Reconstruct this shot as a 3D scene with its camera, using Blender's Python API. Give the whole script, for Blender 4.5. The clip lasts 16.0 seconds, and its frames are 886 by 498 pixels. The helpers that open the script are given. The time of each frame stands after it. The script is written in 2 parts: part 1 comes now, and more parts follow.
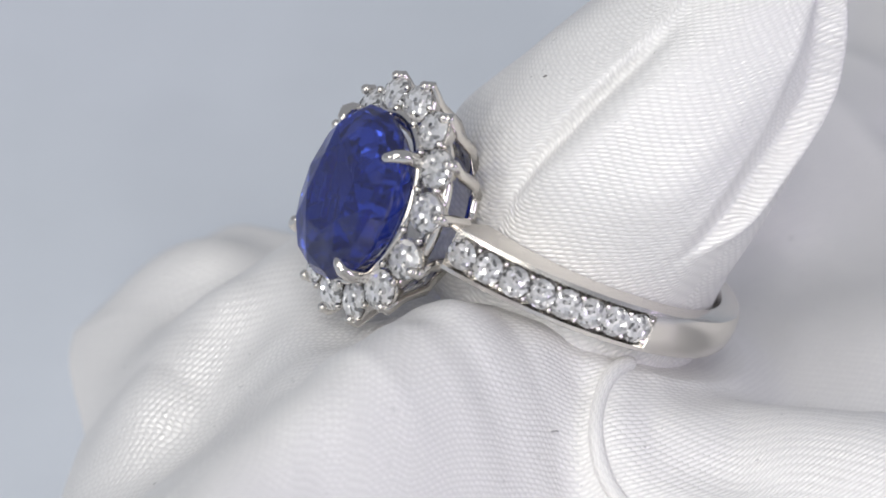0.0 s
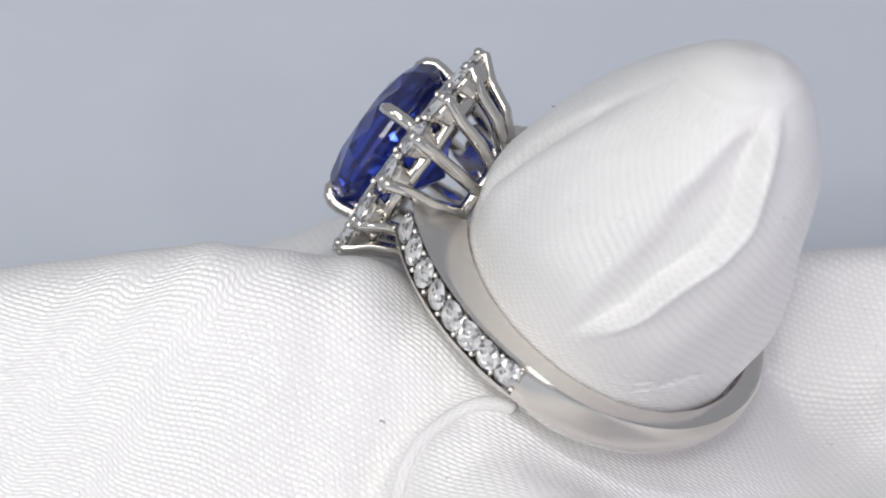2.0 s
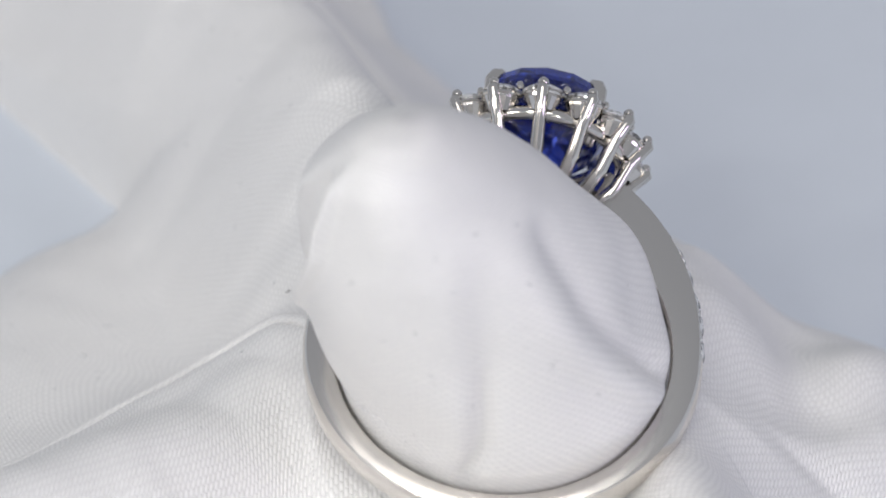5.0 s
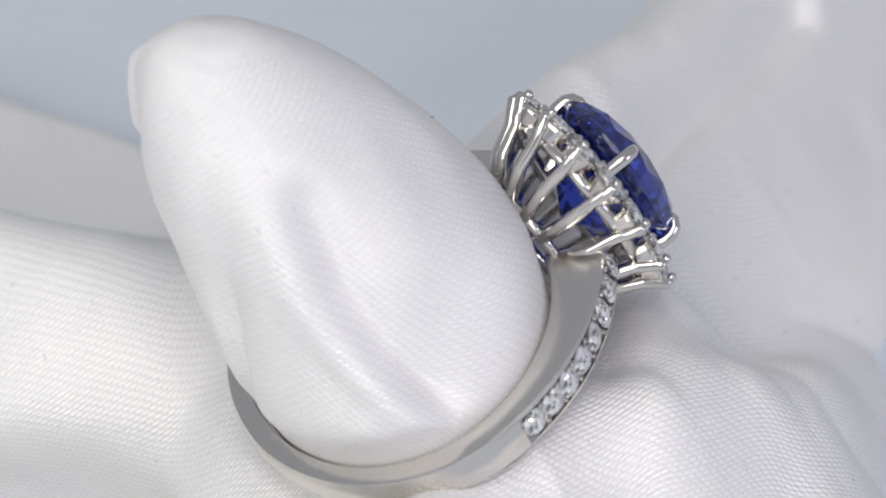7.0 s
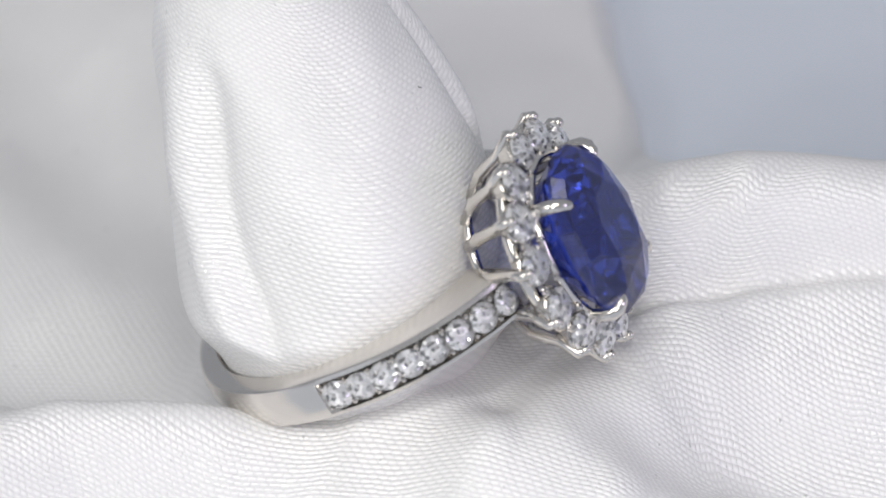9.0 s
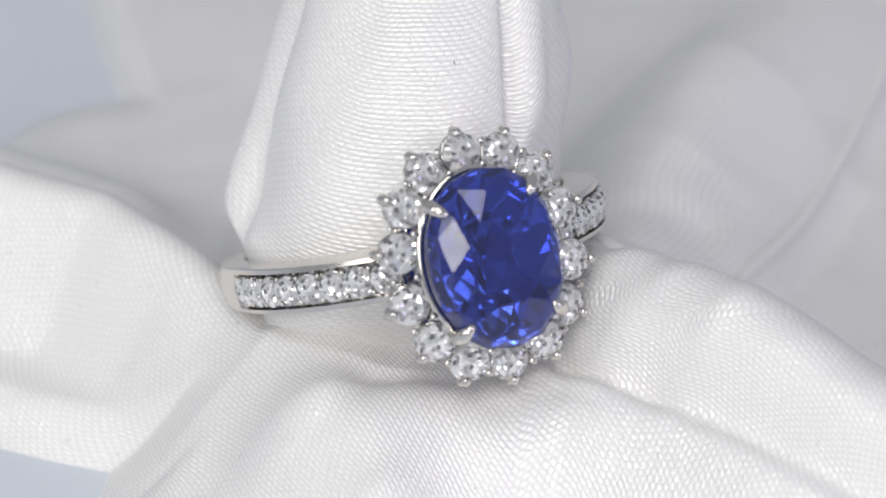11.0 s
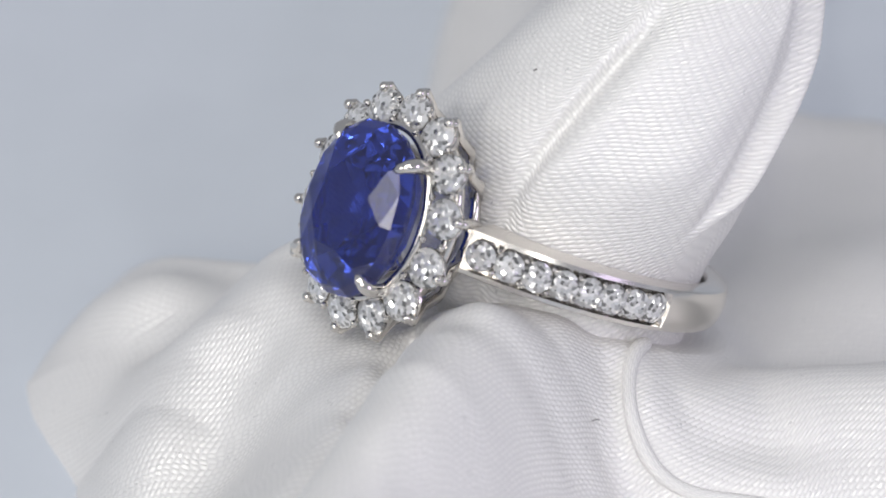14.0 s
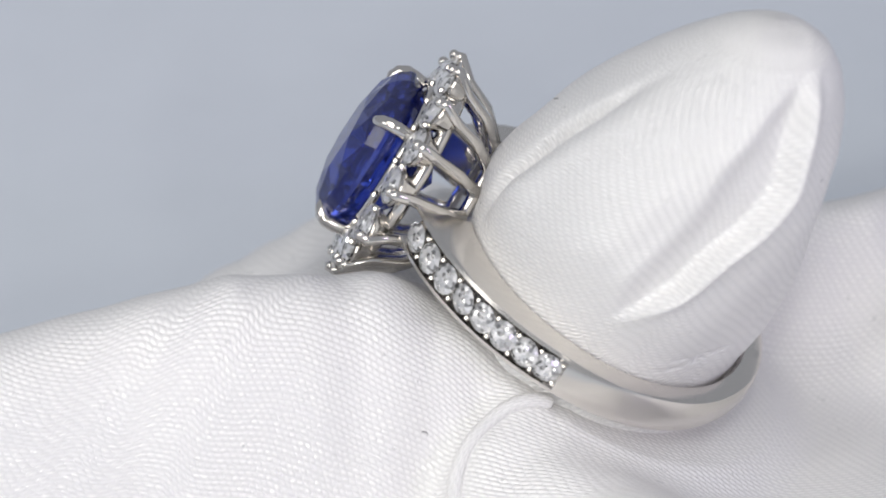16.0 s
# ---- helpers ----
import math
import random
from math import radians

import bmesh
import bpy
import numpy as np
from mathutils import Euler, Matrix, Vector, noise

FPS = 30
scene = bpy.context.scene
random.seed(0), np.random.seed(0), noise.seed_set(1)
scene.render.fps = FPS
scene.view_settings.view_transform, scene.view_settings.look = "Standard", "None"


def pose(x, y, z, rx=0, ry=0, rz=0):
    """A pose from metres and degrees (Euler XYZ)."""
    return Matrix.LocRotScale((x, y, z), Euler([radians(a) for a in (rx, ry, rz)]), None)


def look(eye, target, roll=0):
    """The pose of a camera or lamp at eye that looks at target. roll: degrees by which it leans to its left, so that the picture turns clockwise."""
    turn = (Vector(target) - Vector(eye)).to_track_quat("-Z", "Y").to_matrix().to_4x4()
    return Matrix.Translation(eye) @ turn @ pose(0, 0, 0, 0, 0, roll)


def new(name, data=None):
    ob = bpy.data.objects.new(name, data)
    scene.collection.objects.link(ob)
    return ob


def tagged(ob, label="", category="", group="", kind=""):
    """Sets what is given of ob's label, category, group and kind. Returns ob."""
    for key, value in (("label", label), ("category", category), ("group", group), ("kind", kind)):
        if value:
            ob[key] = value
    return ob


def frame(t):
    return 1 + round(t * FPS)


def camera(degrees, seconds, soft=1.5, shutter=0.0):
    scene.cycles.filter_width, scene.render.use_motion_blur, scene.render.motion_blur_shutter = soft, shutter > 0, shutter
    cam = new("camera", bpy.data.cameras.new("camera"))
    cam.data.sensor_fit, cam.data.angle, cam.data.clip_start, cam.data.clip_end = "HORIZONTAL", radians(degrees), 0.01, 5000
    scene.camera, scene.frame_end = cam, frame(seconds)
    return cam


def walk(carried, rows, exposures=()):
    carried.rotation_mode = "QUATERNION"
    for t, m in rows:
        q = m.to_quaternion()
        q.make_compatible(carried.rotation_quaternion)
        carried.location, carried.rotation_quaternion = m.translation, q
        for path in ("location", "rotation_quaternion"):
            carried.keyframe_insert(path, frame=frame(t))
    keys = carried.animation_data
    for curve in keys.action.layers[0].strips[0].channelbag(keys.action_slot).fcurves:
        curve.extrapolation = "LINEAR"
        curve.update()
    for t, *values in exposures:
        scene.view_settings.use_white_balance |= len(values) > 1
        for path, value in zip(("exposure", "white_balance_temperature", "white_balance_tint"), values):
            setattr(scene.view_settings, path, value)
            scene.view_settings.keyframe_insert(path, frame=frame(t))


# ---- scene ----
MM = 0.001
# ---------------------------------------------------------------- camera
cam = camera(8.008, 16.0, soft=1.7)
ELEV, DIST = radians(33.6), 0.320
EYE = (0.0, -DIST * math.cos(ELEV), DIST * math.sin(ELEV))
VIEW = look(EYE, (-0.00209, 0, 0), 0.825)
walk(cam, [(0.0, VIEW), (16.0, VIEW)])
scene.view_settings.exposure = -0.52
cam.data.dof.use_dof = True
cam.data.dof.focus_distance, cam.data.dof.aperture_fstop = 0.318, 42

# ---------------------------------------------------------------- light
world = bpy.data.worlds.new("room")
scene.world = world
world.use_nodes = True
wn = world.node_tree
wn.nodes["Background"].inputs["Color"].default_value = (0.86, 0.90, 1.0, 1)
wn.nodes["Background"].inputs["Strength"].default_value = 0.54


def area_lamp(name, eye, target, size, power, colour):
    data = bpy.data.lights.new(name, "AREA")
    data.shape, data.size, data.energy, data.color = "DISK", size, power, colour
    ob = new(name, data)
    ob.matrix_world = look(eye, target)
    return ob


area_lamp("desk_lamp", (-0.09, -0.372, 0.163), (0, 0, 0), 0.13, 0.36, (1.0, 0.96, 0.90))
# broad fill added above and in front, no such source known
area_lamp("upper_fill", (-0.04, -0.34, 0.50), (0, 0, 0), 0.36, 1.35, (1.0, 0.98, 0.955))
# unseen source added on the left for the highlight along the finger
area_lamp("left_fill", (-0.50, -0.42, 0.32), (0, 0, 0), 0.30, 0.72, (1.0, 0.985, 0.96))
# small unseen sources added only to strike glints from stones and threads
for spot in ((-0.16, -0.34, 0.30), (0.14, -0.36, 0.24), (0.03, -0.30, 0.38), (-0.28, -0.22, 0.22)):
    area_lamp("glint_lamp", spot, (0, 0, 0), 0.03, 0.20, (1.0, 0.99, 0.97))
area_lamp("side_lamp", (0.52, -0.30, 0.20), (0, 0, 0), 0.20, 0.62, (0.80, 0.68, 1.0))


# ---------------------------------------------------------------- materials
def material(name):
    m = bpy.data.materials.new(name)
    m.use_nodes = True
    n = m.node_tree.nodes
    return m, m.node_tree, n["Principled BSDF"]


def metal(name, colour, rough):
    m, tree, b = material(name)
    b.inputs["Base Color"].default_value = (*colour, 1)
    b.inputs["Metallic"].default_value = 1
    n = tree.nodes.new("ShaderNodeTexNoise")
    n.inputs["Scale"].default_value = 900
    n.inputs["Detail"].default_value = 3
    r = tree.nodes.new("ShaderNodeMapRange")
    r.inputs["To Min"].default_value, r.inputs["To Max"].default_value = rough * 0.7, rough * 1.4
    tree.links.new(n.outputs["Fac"], r.inputs["Value"])
    tree.links.new(r.outputs["Result"], b.inputs["Roughness"])
    return m


def gem(name, colour, ior):
    m, tree, b = material(name)
    b.inputs["Base Color"].default_value = (*colour, 1)
    b.inputs["Roughness"].default_value = 0.0
    b.inputs["IOR"].default_value = ior
    b.inputs["Transmission Weight"].default_value = 1.0
    return m


def satin(name, colour, gloss_low, gloss_high, lines):
    """Woven satin: rows of short glossy floats over a matt ground. Texture space is in millimetres."""
    m, tree, b = material(name)
    link = tree.links.new
    uv = tree.nodes.new("ShaderNodeTexCoord").outputs["UV"]

    def node(kind, **values):
        n = tree.nodes.new(kind)
        for k, v in values.items():
            n.inputs[k.replace("_", " ")].default_value = v
        return n

    def sums(op, a, b_):
        n = node("ShaderNodeMath")
        n.operation = op
        for k, v in enumerate((a, b_)):
            if isinstance(v, (int, float)):
                n.inputs[k].default_value = v
            else:
                link(v, n.inputs[k])
        return n.outputs[0]
    # the threads wander a little
    warp = node("ShaderNodeTexNoise", Scale=0.45, Detail=2.0)
    link(uv, warp.inputs["Vector"])
    shift = node("ShaderNodeVectorMath")
    shift.operation = "MULTIPLY_ADD"
    link(warp.outputs["Color"], shift.inputs[0])
    shift.inputs[1].default_value = (0.24, 0.24, 0.0)
    link(uv, shift.inputs[2])
    # each row of floats is set off against the last, which gives the diagonal twill
    split = node("ShaderNodeSeparateXYZ")
    link(shift.outputs[0], split.inputs[0])
    row = sums("DIVIDE", split.outputs[1], 0.25)
    row_id = sums("FLOOR", row, 0)
    run = sums("ADD", sums("DIVIDE", split.outputs[0], 0.54), sums("MULTIPLY", row_id, 0.37))
    run_id = sums("FLOOR", run, 0)

    def hump(value):
        """A rounded hump over each whole step."""
        return sums("SINE", sums("MULTIPLY", sums("FRACT", value, 0), math.pi), 0)
    thread = sums("MULTIPLY", hump(row), sums("POWER", hump(run), 0.7))
    ids = node("ShaderNodeCombineXYZ")
    link(row_id, ids.inputs[0])
    link(run_id, ids.inputs[1])
    each = node("ShaderNodeTexWhiteNoise")
    each.noise_dimensions = "2D"
    link(ids.outputs[0], each.inputs["Vector"])
    fleck = node("ShaderNodeTexNoise", Scale=1.1, Detail=3.0, Roughness=0.7)
    link(uv, fleck.inputs["Vector"])
    shine = sums("MULTIPLY", sums("POWER", thread, 2.0), sums("ADD", sums("MULTIPLY", sums("POWER", each.outputs["Value"], 2.0), 0.8), 0.2))
    weight = node("ShaderNodeMapRange", From_Min=0.0, From_Max=1.0, To_Min=gloss_low, To_Max=gloss_high)
    link(shine, weight.inputs["Value"])
    # each float leans its own way along its length, so that some catch the light
    lean = sums("MULTIPLY", sums("SUBTRACT", sums("FRACT", run, 0), 0.5), sums("MULTIPLY", sums("SUBTRACT", each.outputs["Value"], 0.5), 2.4))
    raised = sums("MULTIPLY", thread, sums("ADD", lean, 1.0))
    height = sums("ADD", raised, sums("MULTIPLY", fleck.outputs["Fac"], 0.35))
    bump = node("ShaderNodeBump", Strength=lines, Distance=0.00005)
    link(height, bump.inputs["Height"])
    big = node("ShaderNodeTexNoise", Scale=0.22, Detail=3.0)
    link(uv, big.inputs["Vector"])
    tone = node("ShaderNodeMix")
    tone.data_type = "RGBA"
    tone.inputs[6].default_value = (*[c * 0.95 for c in colour], 1)
    tone.inputs[7].default_value = (*colour, 1)
    link(big.outputs["Fac"], tone.inputs[0])
    rough = node("ShaderNodeMapRange", From_Min=0.3, From_Max=0.7, To_Min=0.27, To_Max=0.36)
    link(fleck.outputs["Fac"], rough.inputs["Value"])
    # soft body of the cloth under the weave
    soft = node("ShaderNodeBump", Strength=lines * 0.5, Distance=0.00005)
    link(height, soft.inputs["Height"])
    matt = node("ShaderNodeBsdfDiffuse")
    # the ground shows between the floats, its occlusion darkened into the colour
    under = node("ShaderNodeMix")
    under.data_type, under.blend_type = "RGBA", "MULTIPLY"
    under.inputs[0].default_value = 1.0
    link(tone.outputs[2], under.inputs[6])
    gap_shade = node("ShaderNodeMapRange", From_Min=0.0, From_Max=0.8, To_Min=1.0 - gloss_high * 0.22, To_Max=1.0)
    link(thread, gap_shade.inputs["Value"])
    link(gap_shade.outputs["Result"], under.inputs[7])
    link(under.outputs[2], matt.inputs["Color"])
    link(soft.outputs["Normal"], matt.inputs["Normal"])
    # glossy floats: highlights spread across the threads
    gleam = node("ShaderNodeBsdfAnisotropic", Color=(0.98, 0.965, 0.93, 1), Anisotropy=0.6, Rotation=0.25)
    link(rough.outputs["Result"], gleam.inputs["Roughness"])
    link(bump.outputs["Normal"], gleam.inputs["Normal"])
    tangent = tree.nodes.new("ShaderNodeTangent")
    tangent.direction_type = "UV_MAP"
    link(tangent.outputs["Tangent"], gleam.inputs["Tangent"])
    both = node("ShaderNodeMixShader")
    link(weight.outputs["Result"], both.inputs[0])
    link(matt.outputs[0], both.inputs[1])
    link(gleam.outputs[0], both.inputs[2])
    tree.nodes.remove(b)
    link(both.outputs[0], tree.nodes["Material Output"].inputs["Surface"])
    return m


SILVER = metal("white_gold", (0.71, 0.68, 0.64), 0.11)
BRUSHED = metal("worn_white_gold", (0.71, 0.68, 0.64), 0.20)
SAPPHIRE = gem("sapphire", (0.036, 0.07, 0.47), 1.77)
DIAMOND = gem("diamond", (0.98, 0.98, 1.0), 2.42)


def cloudy(mat, share_, colour):
    """A gem whose body scatters some of the light inside it."""
    tree = mat.node_tree
    body, mix = tree.nodes.new("ShaderNodeBsdfDiffuse"), tree.nodes.new("ShaderNodeMixShader")
    body.inputs["Color"].default_value = (*colour, 1)
    mix.inputs[0].default_value = share_
    tree.links.new(tree.nodes["Principled BSDF"].outputs[0], mix.inputs[1])
    tree.links.new(body.outputs[0], mix.inputs[2])
    tree.links.new(mix.outputs[0], tree.nodes["Material Output"].inputs["Surface"])


def painted_sparkle(mat):
    """Inner reflections painted as many small cells, each leaning its own way, some dark and some bright."""
    tree = mat.node_tree
    link = tree.links.new
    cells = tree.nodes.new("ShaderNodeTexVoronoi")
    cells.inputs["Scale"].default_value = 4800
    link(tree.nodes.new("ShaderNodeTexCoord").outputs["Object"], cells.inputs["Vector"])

    def vector(op, a, b):
        n = tree.nodes.new("ShaderNodeVectorMath")
        n.operation = op
        for k, v in enumerate((a, b)):
            if isinstance(v, tuple):
                n.inputs[k].default_value = v
            elif v:
                link(v, n.inputs[k])
        return n.outputs[0]
    lean = vector("MULTIPLY", vector("SUBTRACT", cells.outputs["Color"], (0.5, 0.5, 0.5)), (1.5, 1.5, 1.5))
    face = tree.nodes.new("ShaderNodeNewGeometry").outputs["Normal"]
    facet = tree.nodes.new("ShaderNodeBsdfGlossy")
    facet.inputs["Roughness"].default_value = 0.03
    link(vector("NORMALIZE", vector("ADD", face, lean), None), facet.inputs["Normal"])
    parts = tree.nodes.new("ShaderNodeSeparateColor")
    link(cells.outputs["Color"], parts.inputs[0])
    # cell tone imitates facets that return or lose the light inside
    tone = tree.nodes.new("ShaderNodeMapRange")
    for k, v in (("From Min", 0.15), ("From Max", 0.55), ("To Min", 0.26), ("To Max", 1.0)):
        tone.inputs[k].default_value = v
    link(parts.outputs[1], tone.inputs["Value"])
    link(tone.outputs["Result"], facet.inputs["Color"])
    # matt white stands in for tiny glints running together
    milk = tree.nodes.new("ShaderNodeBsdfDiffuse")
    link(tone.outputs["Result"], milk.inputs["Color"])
    inner, blend = tree.nodes.new("ShaderNodeMixShader"), tree.nodes.new("ShaderNodeMixShader")
    inner.inputs[0].default_value, blend.inputs[0].default_value = 0.40, 0.82
    link(facet.outputs[0], inner.inputs[1])
    link(milk.outputs[0], inner.inputs[2])
    link(tree.nodes["Principled BSDF"].outputs[0], blend.inputs[1])
    link(inner.outputs[0], blend.inputs[2])
    link(blend.outputs[0], tree.nodes["Material Output"].inputs["Surface"])


cloudy(SAPPHIRE, 0.10, (0.05, 0.07, 0.42))
painted_sparkle(DIAMOND)
LINT = material("grey_lint")[0]
LINT.node_tree.nodes["Principled BSDF"].inputs["Base Color"].default_value = (0.25, 0.24, 0.24, 1)
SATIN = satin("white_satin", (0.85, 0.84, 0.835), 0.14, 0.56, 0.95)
TABLE = satin("grey_blue_cloth", (0.64, 0.68, 0.74), 0.0, 0.0, 0.03)


# ---------------------------------------------------------------- mesh helpers
def part(name, bm, mat, parent, label="", smooth=True, crease=None):
    """One mesh; edges bent by more than crease degrees stay crisp."""
    if crease:
        for e in bm.edges:
            e.smooth = e.calc_face_angle(0) < radians(crease)
    me = bpy.data.meshes.new(name)
    bm.to_mesh(me)
    bm.free()
    me.materials.append(mat)
    for p in me.polygons:
        p.use_smooth = smooth
    ob = new(name, me)
    if parent:
        ob.parent = parent
    if label:
        ob["label"] = label
    return ob


def share(name, me, parent, m):
    ob = new(name, me)
    ob.parent = parent
    ob.matrix_basis = m
    return ob


def loft(bm, rings, closed=False, caps=True):
    """Skin a list of rings of points (each ring closed)."""
    vs = [[bm.verts.new(p) for p in ring] for ring in rings]
    n = len(vs[0])
    pairs = list(zip(vs, vs[1:])) + ([(vs[-1], vs[0])] if closed else [])
    for a, b in pairs:
        for i in range(n):
            j = (i + 1) % n
            bm.faces.new((a[i], a[j], b[j], b[i]))
    if caps and not closed:
        bm.faces.new(list(reversed(vs[0])))
        bm.faces.new(vs[-1])
    return vs


def tube(bm, path, radii, sides=10, closed=False):
    """A round rod along a list of points; radii: one a point, or one for all."""
    pts = [Vector(p) for p in path]
    n = len(pts)
    if not isinstance(radii, (list, tuple)):
        radii = [radii] * n
    rings, last = [], None
    for i, p in enumerate(pts):
        a = pts[(i - 1) % n] if (closed or i) else pts[0]
        b = pts[(i + 1) % n] if (closed or i < n - 1) else pts[-1]
        d = (b - a).normalized()
        if last is None:
            last = d.orthogonal().normalized()
        u = (last - d * last.dot(d)).normalized()
        last = u
        w = d.cross(u)
        rings.append([p + (u * math.cos(k * math.tau / sides) + w * math.sin(k * math.tau / sides)) * radii[i]
                      for k in range(sides)])
    loft(bm, rings, closed)


def ball(bm, centre, r, seg=10):
    bmesh.ops.create_uvsphere(bm, u_segments=seg, v_segments=max(6, seg * 2 // 3), radius=r,
                              matrix=Matrix.Translation(centre))


def oval(a, b, k, power=2.0):
    """Point on a superellipse; k: angle from +y towards +x."""
    s, c = math.sin(k), math.cos(k)
    e = 2 / power
    return (math.copysign(abs(s) ** e, s) * a, math.copysign(abs(c) ** e, c) * b)


# ---------------------------------------------------------------- ring
# local axes in millimetres: x across the head, y along the finger, z out through the stone
AX = Vector((0.47982, -0.87576, 0.05315))
AY = Vector((0.39425, 0.26934, 0.87865))
AZ = Vector((-0.78380, -0.40064, 0.47450))
HEAD = Vector((-5.01, -1.205, 2.866)) + AX * -0.95 + AY * 0.38
RING_POSE = Matrix.Translation(HEAD * MM) @ Matrix((AX, AY, AZ)).transposed().to_4x4()
HOLE_X, HOLE_Z, HOLE_R = 0.45, -12.2, 8.4


def scaled(bm):
    bmesh.ops.scale(bm, vec=(MM, MM, MM), verts=bm.verts)
    return bm


FLAT = 0.925  # the shank is a little flattened away from the head


def outer_radius(phi):
    """Outside of the shank at phi degrees from the head."""
    f = max(0.0, min(1.0, (88 - phi) / 68))
    return 9.85 + 1.75 * f ** 1.5 - 0.25 * max(0.0, min(1.0, (phi - 90) / 60))


def shank_point(phi, side, r, y):
    a = radians(phi)
    c = math.cos(a)
    return Vector((HOLE_X + side * r * math.sin(a), y, HOLE_Z + r * c * (1.0 if c > 0 else FLAT)))


def build_shank(ring):
    bm = bmesh.new()
    rings = []
    for i in range(97):
        ang = 21 + i * (318 / 96)
        phi, side = (ang, 1) if ang <= 180 else (360 - ang, -1)
        ro, ri = outer_radius(phi), HOLE_R
        h = 1.20 - 0.22 * max(0, min(1, (phi - 80) / 60))
        channel = phi < 83.5
        dome = 0.0 if channel else 0.16
        sec = [(ri + 0.12, -h), (ro - 0.22, -h), (ro - 0.05, -h + 0.07), (ro + dome * 0.4, -h + 0.28)]
        if channel:
            sec += [(ro - 0.55, -h + 0.33), (ro - 0.55, h - 0.33)]
        else:
            sec += [(ro + dome, -0.3), (ro + dome, 0.3)]
        sec += [(ro + dome * 0.4, h - 0.28), (ro - 0.05, h - 0.07), (ro - 0.22, h), (ri + 0.12, h), (ri, h - 0.2), (ri, -h + 0.2)]
        rings.append([shank_point(phi, side, r, y) for r, y in sec])
    loft(bm, rings)
    bmesh.ops.recalc_face_normals(bm, faces=bm.faces)
    ob = part("shank", scaled(bm), BRUSHED, ring, "polished white gold shank", crease=24)
    return ob


def brilliant(bm, r):
    """A round brilliant, girdle at z = 0."""
    def circle(n, rad, z, turn=0.0):
        return [bm.verts.new((rad * math.cos((k + turn) * math.tau / n), rad * math.sin((k + turn) * math.tau / n), z)) for k in range(n)]
    table = circle(8, r * 0.55, r * 0.30)
    star = circle(8, r * 0.78, r * 0.19, 0.5)
    up, low = circle(16, r, r * 0.02), circle(16, r, -r * 0.03)
    mid = circle(8, r * 0.45, -r * 0.50, 0.5)
    tip = bm.verts.new((0, 0, -r * 0.86))
    bm.faces.new(table)
    for k in range(8):
        j = (k + 1) % 8
        bm.faces.new((table[j], table[k], star[k]))
        bm.faces.new((table[k], star[k - 1], up[2 * k], star[k]))
        bm.faces.new((star[k], up[2 * k], up[2 * k + 1]))
        bm.faces.new((star[k], up[2 * k + 1], up[(2 * k + 2) % 16]))
        bm.faces.new((mid[k], low[2 * k + 1], low[2 * k]))
        bm.faces.new((mid[k], low[(2 * k + 2) % 16], low[2 * k + 1]))
        bm.faces.new((mid[k - 1], mid[k], low[2 * k]))
        bm.faces.new((mid[k], mid[k - 1], tip))
    for k in range(16):
        j = (k + 1) % 16
        bm.faces.new((up[k], low[k], low[j], up[j]))
    bmesh.ops.recalc_face_normals(bm, faces=bm.faces)
    return bm


def build_pave(ring):
    bm = brilliant(bmesh.new(), 0.80)
    me = bpy.data.meshes.new("pave_diamond")
    scaled(bm).to_mesh(me)
    bm.free()
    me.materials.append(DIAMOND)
    bead = bmesh.new()
    ball(bead, (0, 0, 0), 0.17 * MM, 8)
    bead_me = bpy.data.meshes.new("bead")
    bead.to_mesh(bead_me)
    bead.free()
    bead_me.materials.append(SILVER)
    for side in (1, -1):
        for k in range(8):
            phi = 26 + k * 7.6
            r = outer_radius(phi) - 0.04
            m = Matrix.Translation(shank_point(phi, side, r, 0) * MM) @ pose(0, 0, 0, 0, side * phi, 0) @ pose(0, 0, 0, random.uniform(-7, 7), random.uniform(-7, 7), 17 * k)
            share("pave_diamond", me, ring, m)
            for y in (-0.62, 0.62):
                p = shank_point(phi + 3.8, side, outer_radius(phi + 3.8) - 0.06, y)
                share("bead", bead_me, ring, Matrix.Translation(p * MM))
        bm = bmesh.new()
        c = [shank_point(83.6, side, outer_radius(83.6) - 0.12, y) for y in (-0.95, 0, 0.95)]
        tube(bm, c, 0.13, 8)
        part("end_bar", scaled(bm), SILVER, ring)


TIP_A, TIP_B = 5.65, 6.47
STONES = 14


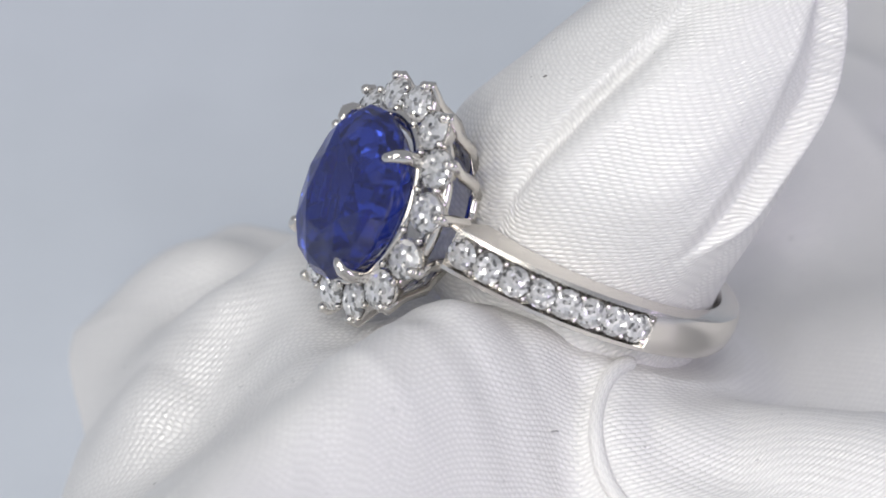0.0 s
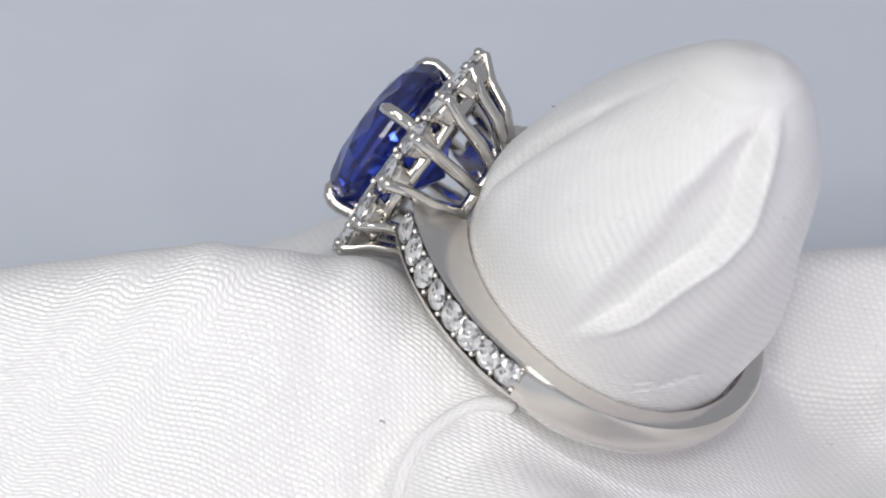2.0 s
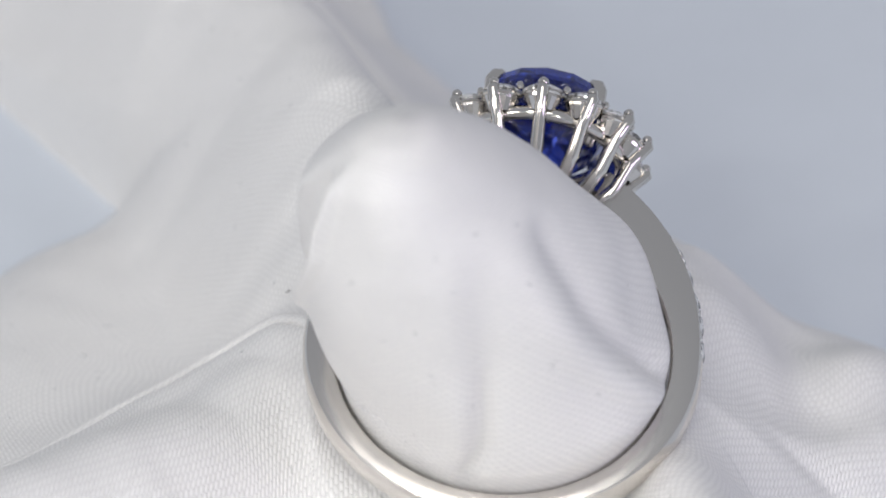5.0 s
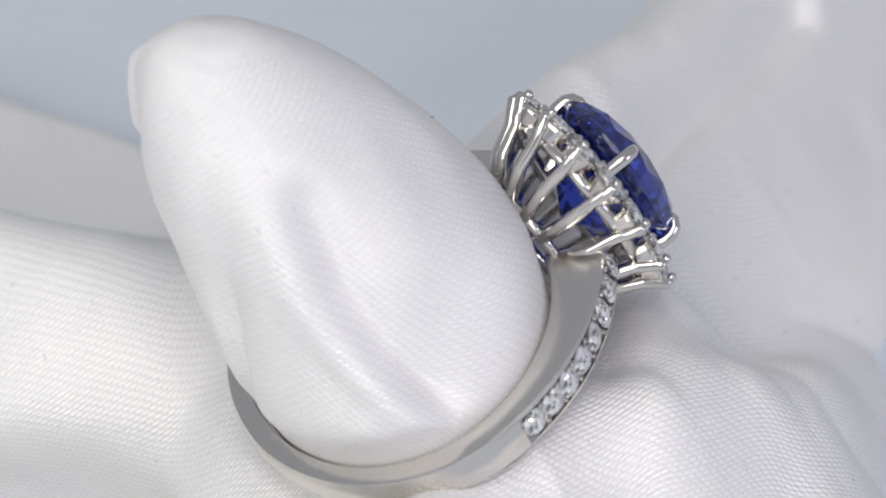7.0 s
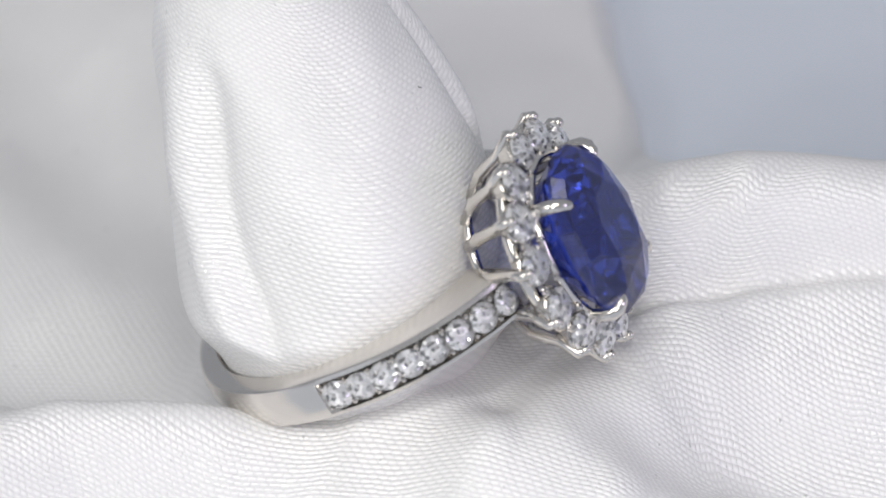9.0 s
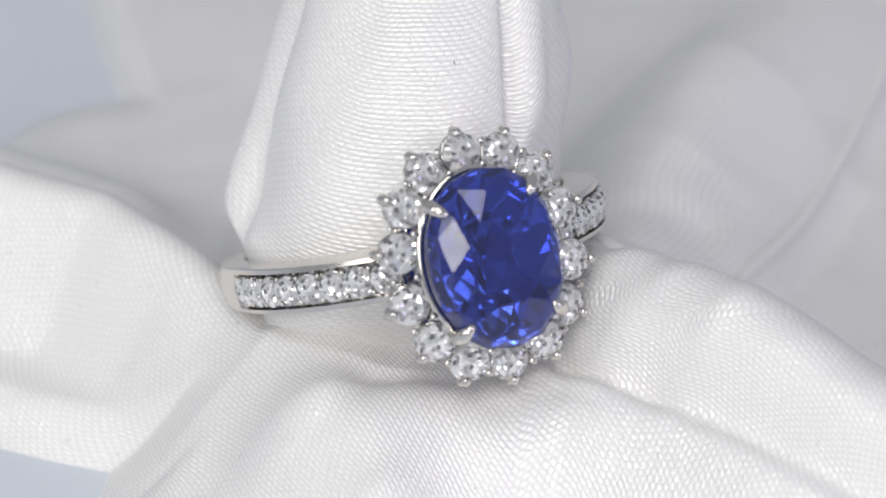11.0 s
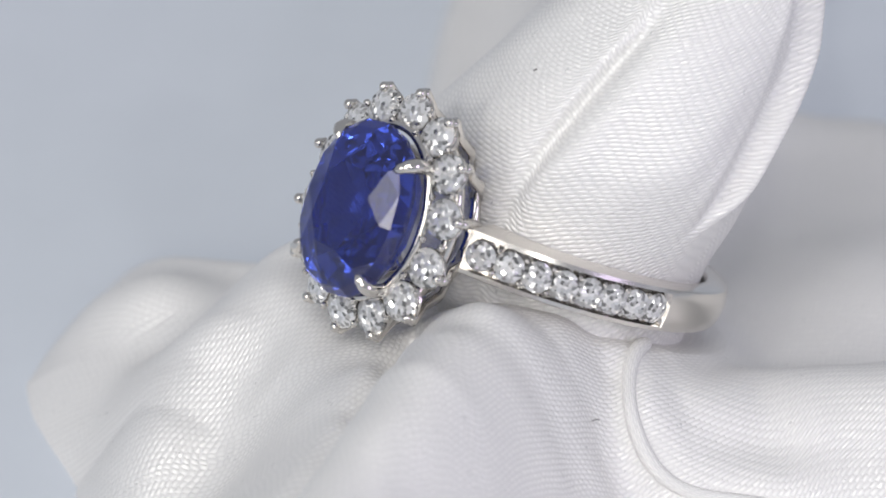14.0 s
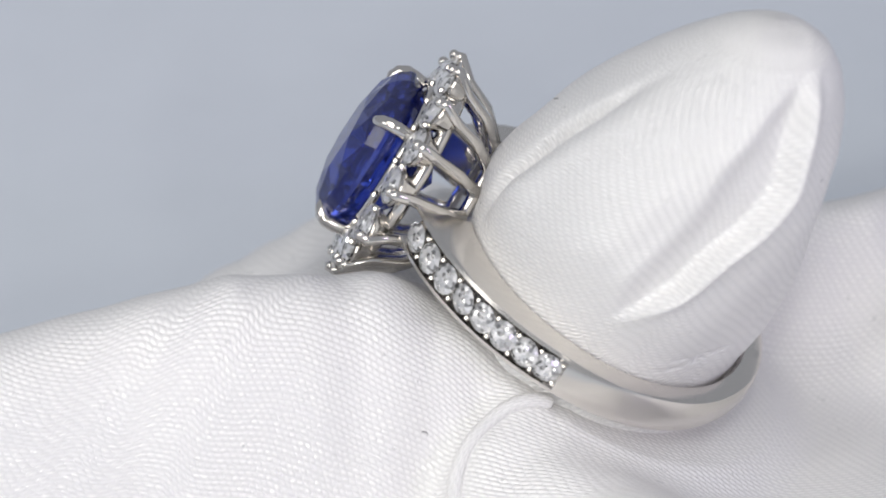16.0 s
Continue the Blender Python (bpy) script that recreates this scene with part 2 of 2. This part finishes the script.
def build_head(ring):
    def closed_oval(a, b, z, n=56):
        return [(*oval(a, b, k * math.tau / n), z) for k in range(n)]
    for name, a, b, z, r in (("base_rail", 2.7, 3.3, -3.75, 0.30), ("gallery_rail", 4.25, 5.05, -0.70, 0.38), ("setting_rail", 3.5, 4.5, 0.62, 0.24)):
        bm = bmesh.new()
        tube(bm, closed_oval(a, b, z), r, 8, closed=True)
        part(name, scaled(bm), SILVER, ring)
    stone = brilliant(bmesh.new(), 1.03)
    me = bpy.data.meshes.new("halo_diamond")
    scaled(stone).to_mesh(me)
    stone.free()
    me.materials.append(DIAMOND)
    seat = bmesh.new()
    cup = [[(r * MM * math.cos(k * math.tau / 18), r * MM * math.sin(k * math.tau / 18), z * MM) for k in range(18)]
           for r, z in ((1.01, -0.14), (0.92, -0.45), (0.60, -1.08), (0.55, -1.06), (0.86, -0.45), (0.96, -0.12))]
    loft(seat, cup, closed=True)
    tube(seat, [(0.98 * MM * math.cos(k * math.tau / 20), 0.98 * MM * math.sin(k * math.tau / 20), -0.24 * MM) for k in range(20)], 0.10 * MM, 6, closed=True)
    seat_me = bpy.data.meshes.new("seat")
    seat.to_mesh(seat_me)
    seat.free()
    seat_me.materials.append(SILVER)
    small = bmesh.new()
    ball(small, (0, 0, 0), 0.21 * MM, 8)
    small_me = bpy.data.meshes.new("bead")
    small.to_mesh(small_me)
    small.free()
    small_me.materials.append(SILVER)
    for k in range(STONES):
        a = k * math.tau / STONES
        cx, cy = oval(4.48, 5.32, a, 2.15)
        tx, ty = oval(TIP_A, TIP_B, a, 2.1)
        bx, by = oval(2.75, 3.35, a)
        mx, my = oval(4.55, 5.25, a, 2.1)
        tilt = Vector((tx - cx, ty - cy, 0)).normalized()
        m = Matrix.Translation(Vector((cx, cy, 0.36)) * MM) @ Matrix.Rotation(radians(12), 4, Vector((0, 0, 1)).cross(tilt)) @ pose(0, 0, 0, random.uniform(-6, 6), random.uniform(-6, 6), 25 * k)
        seat_ob = share("seat", seat_me, ring, m)
        share("halo_diamond", me, seat_ob, Matrix.Identity(4))
        bm = bmesh.new()
        tube(bm, [(bx, by, -3.8), ((bx + mx) / 2 + (tx - cx) * 0.42, (by + my) / 2 + (ty - cy) * 0.42, -2.4), (mx * 1.04, my * 1.04, -1.0), (tx * 0.995, ty * 0.995, 0.05), (tx * 0.975, ty * 0.98, 0.36)],
             [0.36, 0.36, 0.34, 0.30, 0.24], 8)
        ball(bm, (tx * 0.975, ty * 0.98, 0.38), 0.28, 10)
        part("prong", scaled(bm), SILVER, ring)
        b = a + math.pi / STONES
        for ra, rb, z in ((4.95, 5.80, 0.44), (3.80, 4.68, 0.72)):
            px, py = oval(ra, rb, b, 2.1)
            share("bead", small_me, ring, Matrix.Translation(Vector((px, py, z)) * MM))


GEM_A, GEM_B, GEM_Z = 3.45, 4.58, 1.72


def build_sapphire(ring):
    bm = bmesh.new()
    def band(n, f, z, turn=0.0, power=2.25):
        return [bm.verts.new((*oval(GEM_A * f, GEM_B * f, (k + turn) * math.tau / n, power), z)) for k in range(n)]
    table = band(8, 0.50, GEM_Z + 1.42, 0.5, 2.5)
    star = band(8, 0.78, GEM_Z + 1.12, 0.0)
    main = band(16, 0.91, GEM_Z + 0.72, 0.0)
    up = band(16, 1.0, GEM_Z + 0.12, 0.0)
    low = band(16, 1.0, GEM_Z - 0.10, 0.0)
    p1 = band(16, 0.78, GEM_Z - 1.35, 0.5)
    p2 = band(8, 0.42, GEM_Z - 2.75, 0.5)
    tip = bm.verts.new((0, 0, GEM_Z - 3.7))
    bm.faces.new(table)
    for k in range(8):
        j = (k + 1) % 8
        bm.faces.new((table[k - 1], table[k], star[k]))
        bm.faces.new((table[k], star[k], main[2 * k + 1], star[j]))
        bm.faces.new((star[k], main[2 * k - 1], main[2 * k]))
        bm.faces.new((star[k], main[2 * k], main[2 * k + 1]))
        bm.faces.new((p1[2 * k], p1[2 * k + 1], p2[k]))
        bm.faces.new((p1[2 * k + 1], p1[(2 * k + 2) % 16], p2[k]))
        bm.faces.new((p1[(2 * k + 2) % 16], p2[j], p2[k]))
        bm.faces.new((p2[k], p2[j], tip))
    for k in range(16):
        j = (k + 1) % 16
        bm.faces.new((main[k], up[k], up[j], main[j]))
        bm.faces.new((up[k], low[k], low[j], up[j]))
        bm.faces.new((low[k], p1[k], low[j]))
        bm.faces.new((low[j], p1[k], p1[j]))
    bmesh.ops.recalc_face_normals(bm, faces=bm.faces)
    part("sapphire", scaled(bm), SAPPHIRE, ring, "oval faceted deep blue sapphire", smooth=False)
    for sx, sy in ((1, 1), (1, -1), (-1, -1), (-1, 1)):
        bm = bmesh.new()
        e = Vector((sx * 2.64, sy * 3.25, 0))
        path = [(e.x * 0.9, e.y * 0.9, -1.0), (e.x * 1.0, e.y * 1.0, 0.6), (e.x * 1.035, e.y * 1.03, 1.4),
                (e.x * 1.035, e.y * 1.03, 1.85), (e.x * 0.99, e.y * 0.99, 2.22), (e.x * 0.89, e.y * 0.91, 2.46), (e.x * 0.78, e.y * 0.83, 2.55)]
        tube(bm, path, [0.36, 0.36, 0.37, 0.38, 0.36, 0.29, 0.10], 12)
        part("claw", scaled(bm), SILVER, ring)


def build_ring():
    ring = tagged(new("ring"), "white gold ring with oval blue sapphire and diamond halo", "ring")
    build_shank(ring)
    build_head(ring)
    build_sapphire(ring)
    build_pave(ring)
    ring.matrix_world = RING_POSE
    return ring


# ---------------------------------------------------------------- cloth
def with_uv(bm, uvs):
    lay = bm.loops.layers.uv.new("UVMap")
    for f in bm.faces:
        for l in f.loops:
            l[lay].uv = uvs[l.vert.index]


TABLE_Z = -14.0

# crests of the folds in the spread sheet: (x, y, height) along each, then its half width
FOLDS = [
    ([(0.3, -7.0, -1.5), (-1.9, -8.6, 0.9), (-3.8, -10.5, 2.1), (-5.8, -12.5, 2.5), (-10, -18, 1.3), (-17, -29, 0.4), (-28, -47, -3), (-40, -66, -8)], 8.4),
    ([(9, -7.4, -4.9), (3.5, -7.8, -3.1), (-1.5, -8.6, 0.0)], 6.5),
    ([(-3.5, 8, -4.2), (-8, 7, -3.4), (-12, 3.5, -5), (-16, 0, -8), (-21, -1, -13)], 6.5),
    ([(0.5, 12.3, -5.5), (5, 16, -4.5), (9, 21, -4), (12, 29, -4), (15, 40, -4.5), (18, 62, -8)], 5.0),
    ([(-20, 18, -10.5), (-17, 16, -8.8), (-13.8, 13.6, -9.2)], 4.5),
    ([(11, 17, -10), (14, 21, -7), (17, 27, -7.2), (19, 33, -9)], 6.0),
    ([(13, -6.4, -5.4), (19, -8.5, -4.4), (27, -11.5, -4.4), (45, -18, -7)], 8.5),
    ([(-2.8, -4.6, -1.1), (-0.5, -4.8, -1.0), (2, -5.3, -1.8), (5, -5.7, -3.3)], 7.0),
    ([(7, -9, -5.9), (9, -11.6, -7.4), (15, -13, -8.2), (24, -16, -9)], 4.0),
    ([(-6, 17, -10.5), (-16, 22, -11), (-22, 25, -12)], 5.0),
    ([(24, 8, -9.5), (36, 8, -8.5), (60, 8, -9)], 9.0),
    ([(-2.2, -7.0, -0.1), (-5.5, -7.4, -1.1), (-8.5, -5.6, -3.4), (-9.5, -2, -4.1), (-9, 3.5, -4.1)], 5.6),
    ([(-6, -4.5, -4.6), (-9, -8, -3.2), (-13, -14, -3.8), (-20, -24, -8)], 7.0),
    ([(-1.5, -3.5, -3.2), (-4.5, -3.2, -3.5), (-6.6, -1.8, -3.9), (-7.2, 2.2, -4.0)], 6.0),
]
# the rolled hem that comes out under the band and runs off to the side
HEM = [(7.4, -4.4), (6.2, -6.2), (5.7, -8.0), (5.7, -9.6), (6.4, -11.0), (8.0, -12.2), (11.2, -13.0), (15.3, -14.6), (22, -17), (34, -20)]
# how far the sheet reaches, by compass angle in degrees
REACH_A = (0, 22, 34, 52, 60, 74, 84, 95, 112, 124, 150, 160, 172, 205, 222, 230, 246, 254, 298, 312, 330, 360)
REACH_R = (95, 70, 34, 34, 60, 60, 26, 14, 14, 20, 20, 18, 16, 17, 36, 95, 95, 25, 25, 55, 95, 95)
# creases pressed into the sheet: (x, y) along each, then depth and half width
CREASES = [
    ([(-4.6, -3.6), (-5.4, -4.8), (-7.4, -7.8), (-9.5, -11), (-14, -18), (-19, -26)], 1.7, 0.95),
]


def noise_grid(x, y, scale, seed):
    rng = np.random.RandomState(seed)
    out = np.zeros_like(x)
    for k in range(7):
        a, p = rng.uniform(0, math.tau), rng.uniform(0, math.tau)
        f = scale * rng.uniform(0.5, 1.6)
        out += np.sin((x * math.cos(a) + y * math.sin(a)) * f + p)
    return out / 4


def heights(x, y):
    wx = x + 0.7 * noise_grid(x, y, 0.25, 4)
    wy = y + 0.7 * noise_grid(x, y, 0.25, 5)
    h = -11.8 + 0.5 * noise_grid(x, y, 0.12, 1)
    for pts, w in FOLDS:
        best = np.full_like(x, -99.0)
        for (ax, ay, az), (bx, by, bz) in zip(pts, pts[1:]):
            ux, uy = bx - ax, by - ay
            f = np.clip(((wx - ax) * ux + (wy - ay) * uy) / (ux * ux + uy * uy), 0, 1)
            d = np.hypot(wx - ax - f * ux, wy - ay - f * uy) / w
            z = az + f * (bz - az)
            best = np.maximum(best, z - (z + 14) * (1 - np.cos(np.minimum(d, 1.6) / 1.6 * math.pi)) / 2)
        k = 3.2
        t = np.maximum(k - np.abs(h - best), 0) / k
        h = np.maximum(h, best) + t * t * k * 0.25
    # the cloth heaps up against the underside of the band
    plane = -5.0 - 0.448 * (x - 4.3) - 0.306 * (y - 3.8)
    heap = np.minimum(plane, -4.4) - 0.85 * np.maximum(0, np.hypot(x - 4.4, y - 3.8) - 9.3)
    t = np.maximum(2.0 - np.abs(h - heap), 0) / 2.0
    h = np.maximum(h, heap) + t * t * 0.5
    # the lower layer sinks in beside the hem
    best = np.full_like(x, 99.0)
    for (ax, ay), (bx, by) in zip(HEM[1:-1], HEM[2:]):
        ax, ay, ux, uy = ax - 1.2, ay - 0.8, bx - ax, by - ay
        f = np.clip(((x - ax) * ux + (y - ay) * uy) / (ux * ux + uy * uy), 0, 1)
        best = np.minimum(best, np.hypot(x - ax - f * ux, y - ay - f * uy))
    h -= 1.1 * np.exp(-(best / 1.3) ** 2)
    for line, depth, wide in CREASES:
        best = np.full_like(x, 99.0)
        for (ax, ay), (bx, by) in zip(line, line[1:]):
            ux, uy = bx - ax, by - ay
            f = np.clip(((wx - ax) * ux + (wy - ay) * uy) / (ux * ux + uy * uy), 0, 1)
            best = np.minimum(best, np.hypot(wx - ax - f * ux, wy - ay - f * uy))
        h -= depth * np.exp(-(best / wide) ** 2)
    h += 0.14 * noise_grid(x, y, 0.55, 2) + 0.05 * noise_grid(x, y, 1.4, 3)
    r, a = np.hypot(x, y), np.degrees(np.arctan2(y, x)) % 360
    over = r - np.interp(a, REACH_A, REACH_R) - 1.5 * noise_grid(x, y, 0.3, 8)
    drop = np.clip(over / 7, 0, 1)
    return h * (1 - drop ** 2) + (TABLE_Z - 1.0) * drop ** 2


def mesh_part(name, verts, faces, uvs, mat, parent):
    me = bpy.data.meshes.new(name)
    me.from_pydata(verts, [], faces)
    me.materials.append(mat)
    lay = me.uv_layers.new(name="UVMap")
    idx = np.empty(len(me.loops), dtype=np.int32)
    me.loops.foreach_get("vertex_index", idx)
    lay.data.foreach_set("uv", np.asarray(uvs, dtype=np.float32)[idx].ravel())
    me.polygons.foreach_set("use_smooth", [True] * len(me.polygons))
    ob = new(name, me)
    ob.parent = parent
    return ob


# sections of the rolled finger: height, centre x, centre y, half width x, half width y
FINGER = [(-11, 6.0, 4.2, 4.8, 6.0), (-6, 5.0, 4.1, 6.8, 9.0), (-2, 5.4, 4.3, 7.7, 9.4), (2, 6.9, 4.0, 8.1, 8.4), (6, 8.3, 3.9, 8.3, 7.6),
          (9, 9.9, 3.9, 7.5, 6.7), (12, 11.6, 3.8, 6.0, 5.4), (14, 12.8, 4.2, 4.7, 4.0), (15.4, 13.6, 4.5, 3.3, 2.6), (16.3, 13.9, 4.6, 1.9, 1.5), (16.7, 14.0, 4.6, 0.1, 0.1)]


def build_finger(cloth):
    """The bunched finger of cloth with its creases: hems stand proud, pockets sink in."""
    rows, sides = 190, 260
    st = np.array(FINGER)
    q = np.linspace(0, 1, rows)
    zz = np.interp(q, np.linspace(0, 1, 11), [-11, -8.5, -6, -3, 0, 3, 6.5, 10, 13, 15.4, 16.7])
    kern = np.array([1, 2, 3, 4, 3, 2, 1]) / 16
    def smooth(v):
        return np.convolve(np.pad(v, 3, mode="edge"), kern, mode="valid")
    cx, cy, rx, ry = (smooth(smooth(np.interp(zz, st[:, 0], st[:, k]))) for k in range(1, 5))
    rx[-1], ry[-1] = 0.05, 0.05
    a = np.linspace(0, 360, sides + 1)
    A, Z = np.meshgrid(a, zz)
    RX, RY = rx[:, None], ry[:, None]

    def curve(zs, angs):
        """Arc distance in millimetres from a crease that runs up the finger."""
        line = np.interp(zz, zs, angs)[:, None]
        d = (A - line + 180) % 360 - 180
        return np.radians(d) * (RX + RY) / 2

    def span(lo, hi, soft=1.2):
        return (1 / (1 + np.exp(-(Z - lo) / soft * 3))) * (1 / (1 + np.exp((Z - hi) / soft * 3)))

    def bump(s, w):
        return np.exp(-(s / w) ** 2)
    d = np.zeros_like(A)
    up = curve((-0.4, 1.7, 5, 8, 11.2, 15.2), (286, 292, 300, 308, 312, 324))
    low = curve((-0.6, 1.1, 3.7, 5.9, 7.4, 9.6, 12.4, 14.6), (288, 296, 314, 322, 331, 339, 341, 336))
    pocket = 1 / (1 + np.exp(-up / 0.8)) / (1 + np.exp(low / 0.2))
    d -= 1.15 * pocket * span(0.5, 14.3)
    d += 0.62 * bump(low - 0.5, 0.5) * span(-2, 14.6) + 0.28 * bump(up + 0.5, 0.8) * span(1, 14.8)
    b = curve((-2, 1.2, 3.3, 7.5, 11, 14), (190, 203, 220, 225, 229, 235))
    d -= 0.85 * bump(b, 0.5) * span(-1, 12.5, 2)
    d += 0.45 * bump(b - 1.5, 1.0) * span(-1, 12.5, 2)
    c = curve((-6, -3.5, -1, 2, 5.4, 8.8, 12), (122, 120, 110, 96, 88, 90, 96))
    d -= 0.70 * bump(c - 0.6, 1.1) * span(-8, 10.5) + 0.35 / (1 + np.exp(-(c - 0.5) / 0.6)) * bump(c - 1.5, 4.0) * span(-8, 9.5)
    d += 0.45 * bump(c + 1.6, 1.4) * span(-8, 11.5)
    e = curve((-4, 0, 4, 8, 12), (20, 32, 44, 52, 60))
    d -= 0.60 * bump(e, 0.5) * span(-6, 3, 2)
    d += 0.35 * bump(e + 1.2, 0.9) * span(-6, 3, 2)
    d -= 0.40 * bump(e, 1.3) * span(2, 10, 2)
    f = curve((-8, -2, 4, 9), (8, 350, 12, 20))
    d -= 0.30 * bump(f, 0.5) * span(-9, -1, 2)
    d += 1.5 * bump(curve((-4, 6), (205, 212)), 4.0) * span(-3, 4.5, 2)
    d += 0.9 * bump(curve((-9, 0), (132, 126)), 2.6) * span(-9, -0.8)
    d += 1.6 * bump(curve((-4, 6), (150, 165)), 4.0) * span(-5, 5, 2)
    d += 0.10 * np.sin(np.radians(A * 5) + Z * 0.4) * span(-20, 13) + 0.06 * np.sin(np.radians(A * 9) - Z * 0.7) * span(-20, 12)
    d *= np.clip((RX - 1.0) / 3.0, 0, 1)
    px_, py_ = (RX + d) * np.cos(np.radians(A)), (RY + d) * np.sin(np.radians(A))
    # the cloth is pinched where the band holds it
    X, Y = cx[:, None] + px_, cy[:, None] + py_
    axis = np.array(AY)
    centre = np.array(HEAD + AX * HOLE_X + AZ * HOLE_Z)
    P = np.stack([X, Y, Z], -1) - centre
    along = P @ axis
    out = P - along[..., None] * axis
    depth = out @ np.array(AZ)
    r = np.sqrt(np.maximum(np.sum(out * out, -1) - depth ** 2, 0) + np.where(depth < 0, depth / FLAT, depth) ** 2)
    cap = HOLE_R - 0.10 + 0.20 * np.maximum(np.abs(along) - 1.2, 0) ** 1.4
    r2 = -0.3 * np.logaddexp(-r / 0.3, -cap / 0.3)
    P = out * (r2 / np.maximum(r, 1e-6))[..., None] + along[..., None] * axis + centre
    verts = (P.reshape(-1, 3) * MM).tolist()
    step = np.linalg.norm(np.diff(P, axis=0), axis=-1)
    arc = np.concatenate([np.zeros((1, sides + 1)), np.cumsum(step, axis=0)])
    mid = int(np.argmin(np.abs(zz - 4)))
    uvs = np.stack([np.radians(A - 180) * 7.2 + 0 * Z, arc - arc[mid:mid + 1]], -1).reshape(-1, 2)
    w = sides + 1
    faces = [(j * w + i, j * w + i + 1, (j + 1) * w + i + 1, (j + 1) * w + i) for j in range(rows - 1) for i in range(sides)]
    mesh_part("finger_roll", verts, faces, uvs, SATIN, cloth)


def build_hem(cloth):
    p = np.array(HEM, dtype=float)
    for _ in range(3):
        q = np.empty((2 * len(p), 2))
        q[0::2], q[1::2] = np.vstack([p[:1], 0.25 * p[:-1] + 0.75 * p[1:]]), np.vstack([0.75 * p[:-1] + 0.25 * p[1:], p[-1:]])
        p = q
    keep = np.concatenate([[True], np.hypot(*np.diff(p, axis=0).T) > 1e-4])
    p = p[keep]
    z = heights(p[:, 0], p[:, 1])
    z = np.convolve(np.pad(z, 4, mode="edge"), np.ones(9) / 9, mode="valid") + 0.12
    bm = bmesh.new()
    tube(bm, [(a, b, c) for (a, b), c in zip(p, z)], [0.38 + 0.03 * math.sin(k * 0.25) for k in range(len(p))], 20)
    bm.verts.index_update()
    run = np.concatenate([[0], np.cumsum(np.hypot(*np.diff(p, axis=0).T))])
    with_uv(bm, [(run[k // 20], (k % 20) * 0.23) for k in range(20 * len(p))])
    part("hem", scaled(bm), SATIN, cloth, "rolled satin hem")


def build_cloth():
    cloth = tagged(new("satin_cloth"), "white satin cloth bunched into a finger through the ring", "cloth")
    n, half = 420, 95.0
    # finer steps near the middle
    q = np.linspace(-1, 1, n)
    g = half * (0.36 * q + 0.64 * q ** 3)
    x, y = np.meshgrid(g, g)
    z = heights(x, y)
    verts = (np.stack([x, y, z], -1).reshape(-1, 3) * MM).tolist()
    faces = [(j * n + i, j * n + i + 1, (j + 1) * n + i + 1, (j + 1) * n + i) for j in range(n - 1) for i in range(n - 1)]
    zero = n // 2
    u = np.concatenate([np.zeros((n, 1)), np.cumsum(np.hypot(np.diff(x, axis=1), np.diff(z, axis=1)), axis=1)], axis=1)
    v = np.concatenate([np.zeros((1, n)), np.cumsum(np.hypot(np.diff(y, axis=0), np.diff(z, axis=0)), axis=0)], axis=0)
    u, v = u - u[:, zero:zero + 1], v - v[zero:zero + 1, :]
    uvs = np.stack([u * 0.85 + v * 0.52, v * 0.85 - u * 0.52], -1).reshape(-1, 2)
    mesh_part("sheet", verts, faces, uvs, SATIN, cloth)
    build_finger(cloth)
    build_hem(cloth)
    return cloth


def build_table():
    bm = bmesh.new()
    bmesh.ops.create_grid(bm, x_segments=2, y_segments=2, size=3.0)
    bm.verts.index_update()
    with_uv(bm, [(v.co.x * 1000, v.co.y * 1000) for v in bm.verts])
    t = part("ground", bm, TABLE, None)
    t.location.z = TABLE_Z * MM
    return tagged(t, "plain grey-blue table surface under the cloth", "table", kind="structure")


def build_lint(place, turn, length):
    """A short dark fibre caught on the cloth."""
    bm = bmesh.new()
    tube(bm, [(-length / 2, 0, 0), (-length / 6, length * 0.12, 0.02), (length / 4, length * 0.05, 0.03), (length / 2, -length * 0.15, 0.01)], 0.035, 6)
    ob = part("lint", scaled(bm), LINT, None)
    tagged(ob, "tiny dark lint fibre lying on the white satin", "lint", group="lint on the cloth")
    ob.matrix_world = Matrix.Translation(Vector(place) * MM) @ pose(0, 0, 0, 0, 0, turn)
    return ob


table = build_table()
cloth = build_cloth()
ring = build_ring()
lints = [build_lint((2.9, 1.87, 9.22), 20, 0.25), build_lint((-9.1, -2.4, -4.38), 70, 0.5), build_lint((3.64, -9.64, -4.38), 10, 0.36)]

# ---------------------------------------------------------------- turning
PERIOD = 14.493
DRIFT_T = (0, 1, 2, 3, 5.3, 6, 7, 8, 9, 11.5, 12.5, 13.5, 14.5, 16)
DRIFT = (0.2, 0.6, 0.6, 0.8, -0.1, -0.9, -1.2, -1.1, -0.3, -0.5, -0.3, 0.4, 0.8, 1.1)


def turned(t):
    d = float(np.interp(t, DRIFT_T, DRIFT))
    return pose(0, 0, 0, 0, 0, -360 * t / PERIOD + d)


def motions():
    times = [k * 0.5 for k in range(33)]
    walk(ring, [(t, turned(t) @ RING_POSE) for t in times])
    walk(cloth, [(t, turned(t)) for t in times])
    for lint in lints:
        rest = lint.matrix_world.copy()
        walk(lint, [(t, turned(t) @ rest) for t in times])


motions()
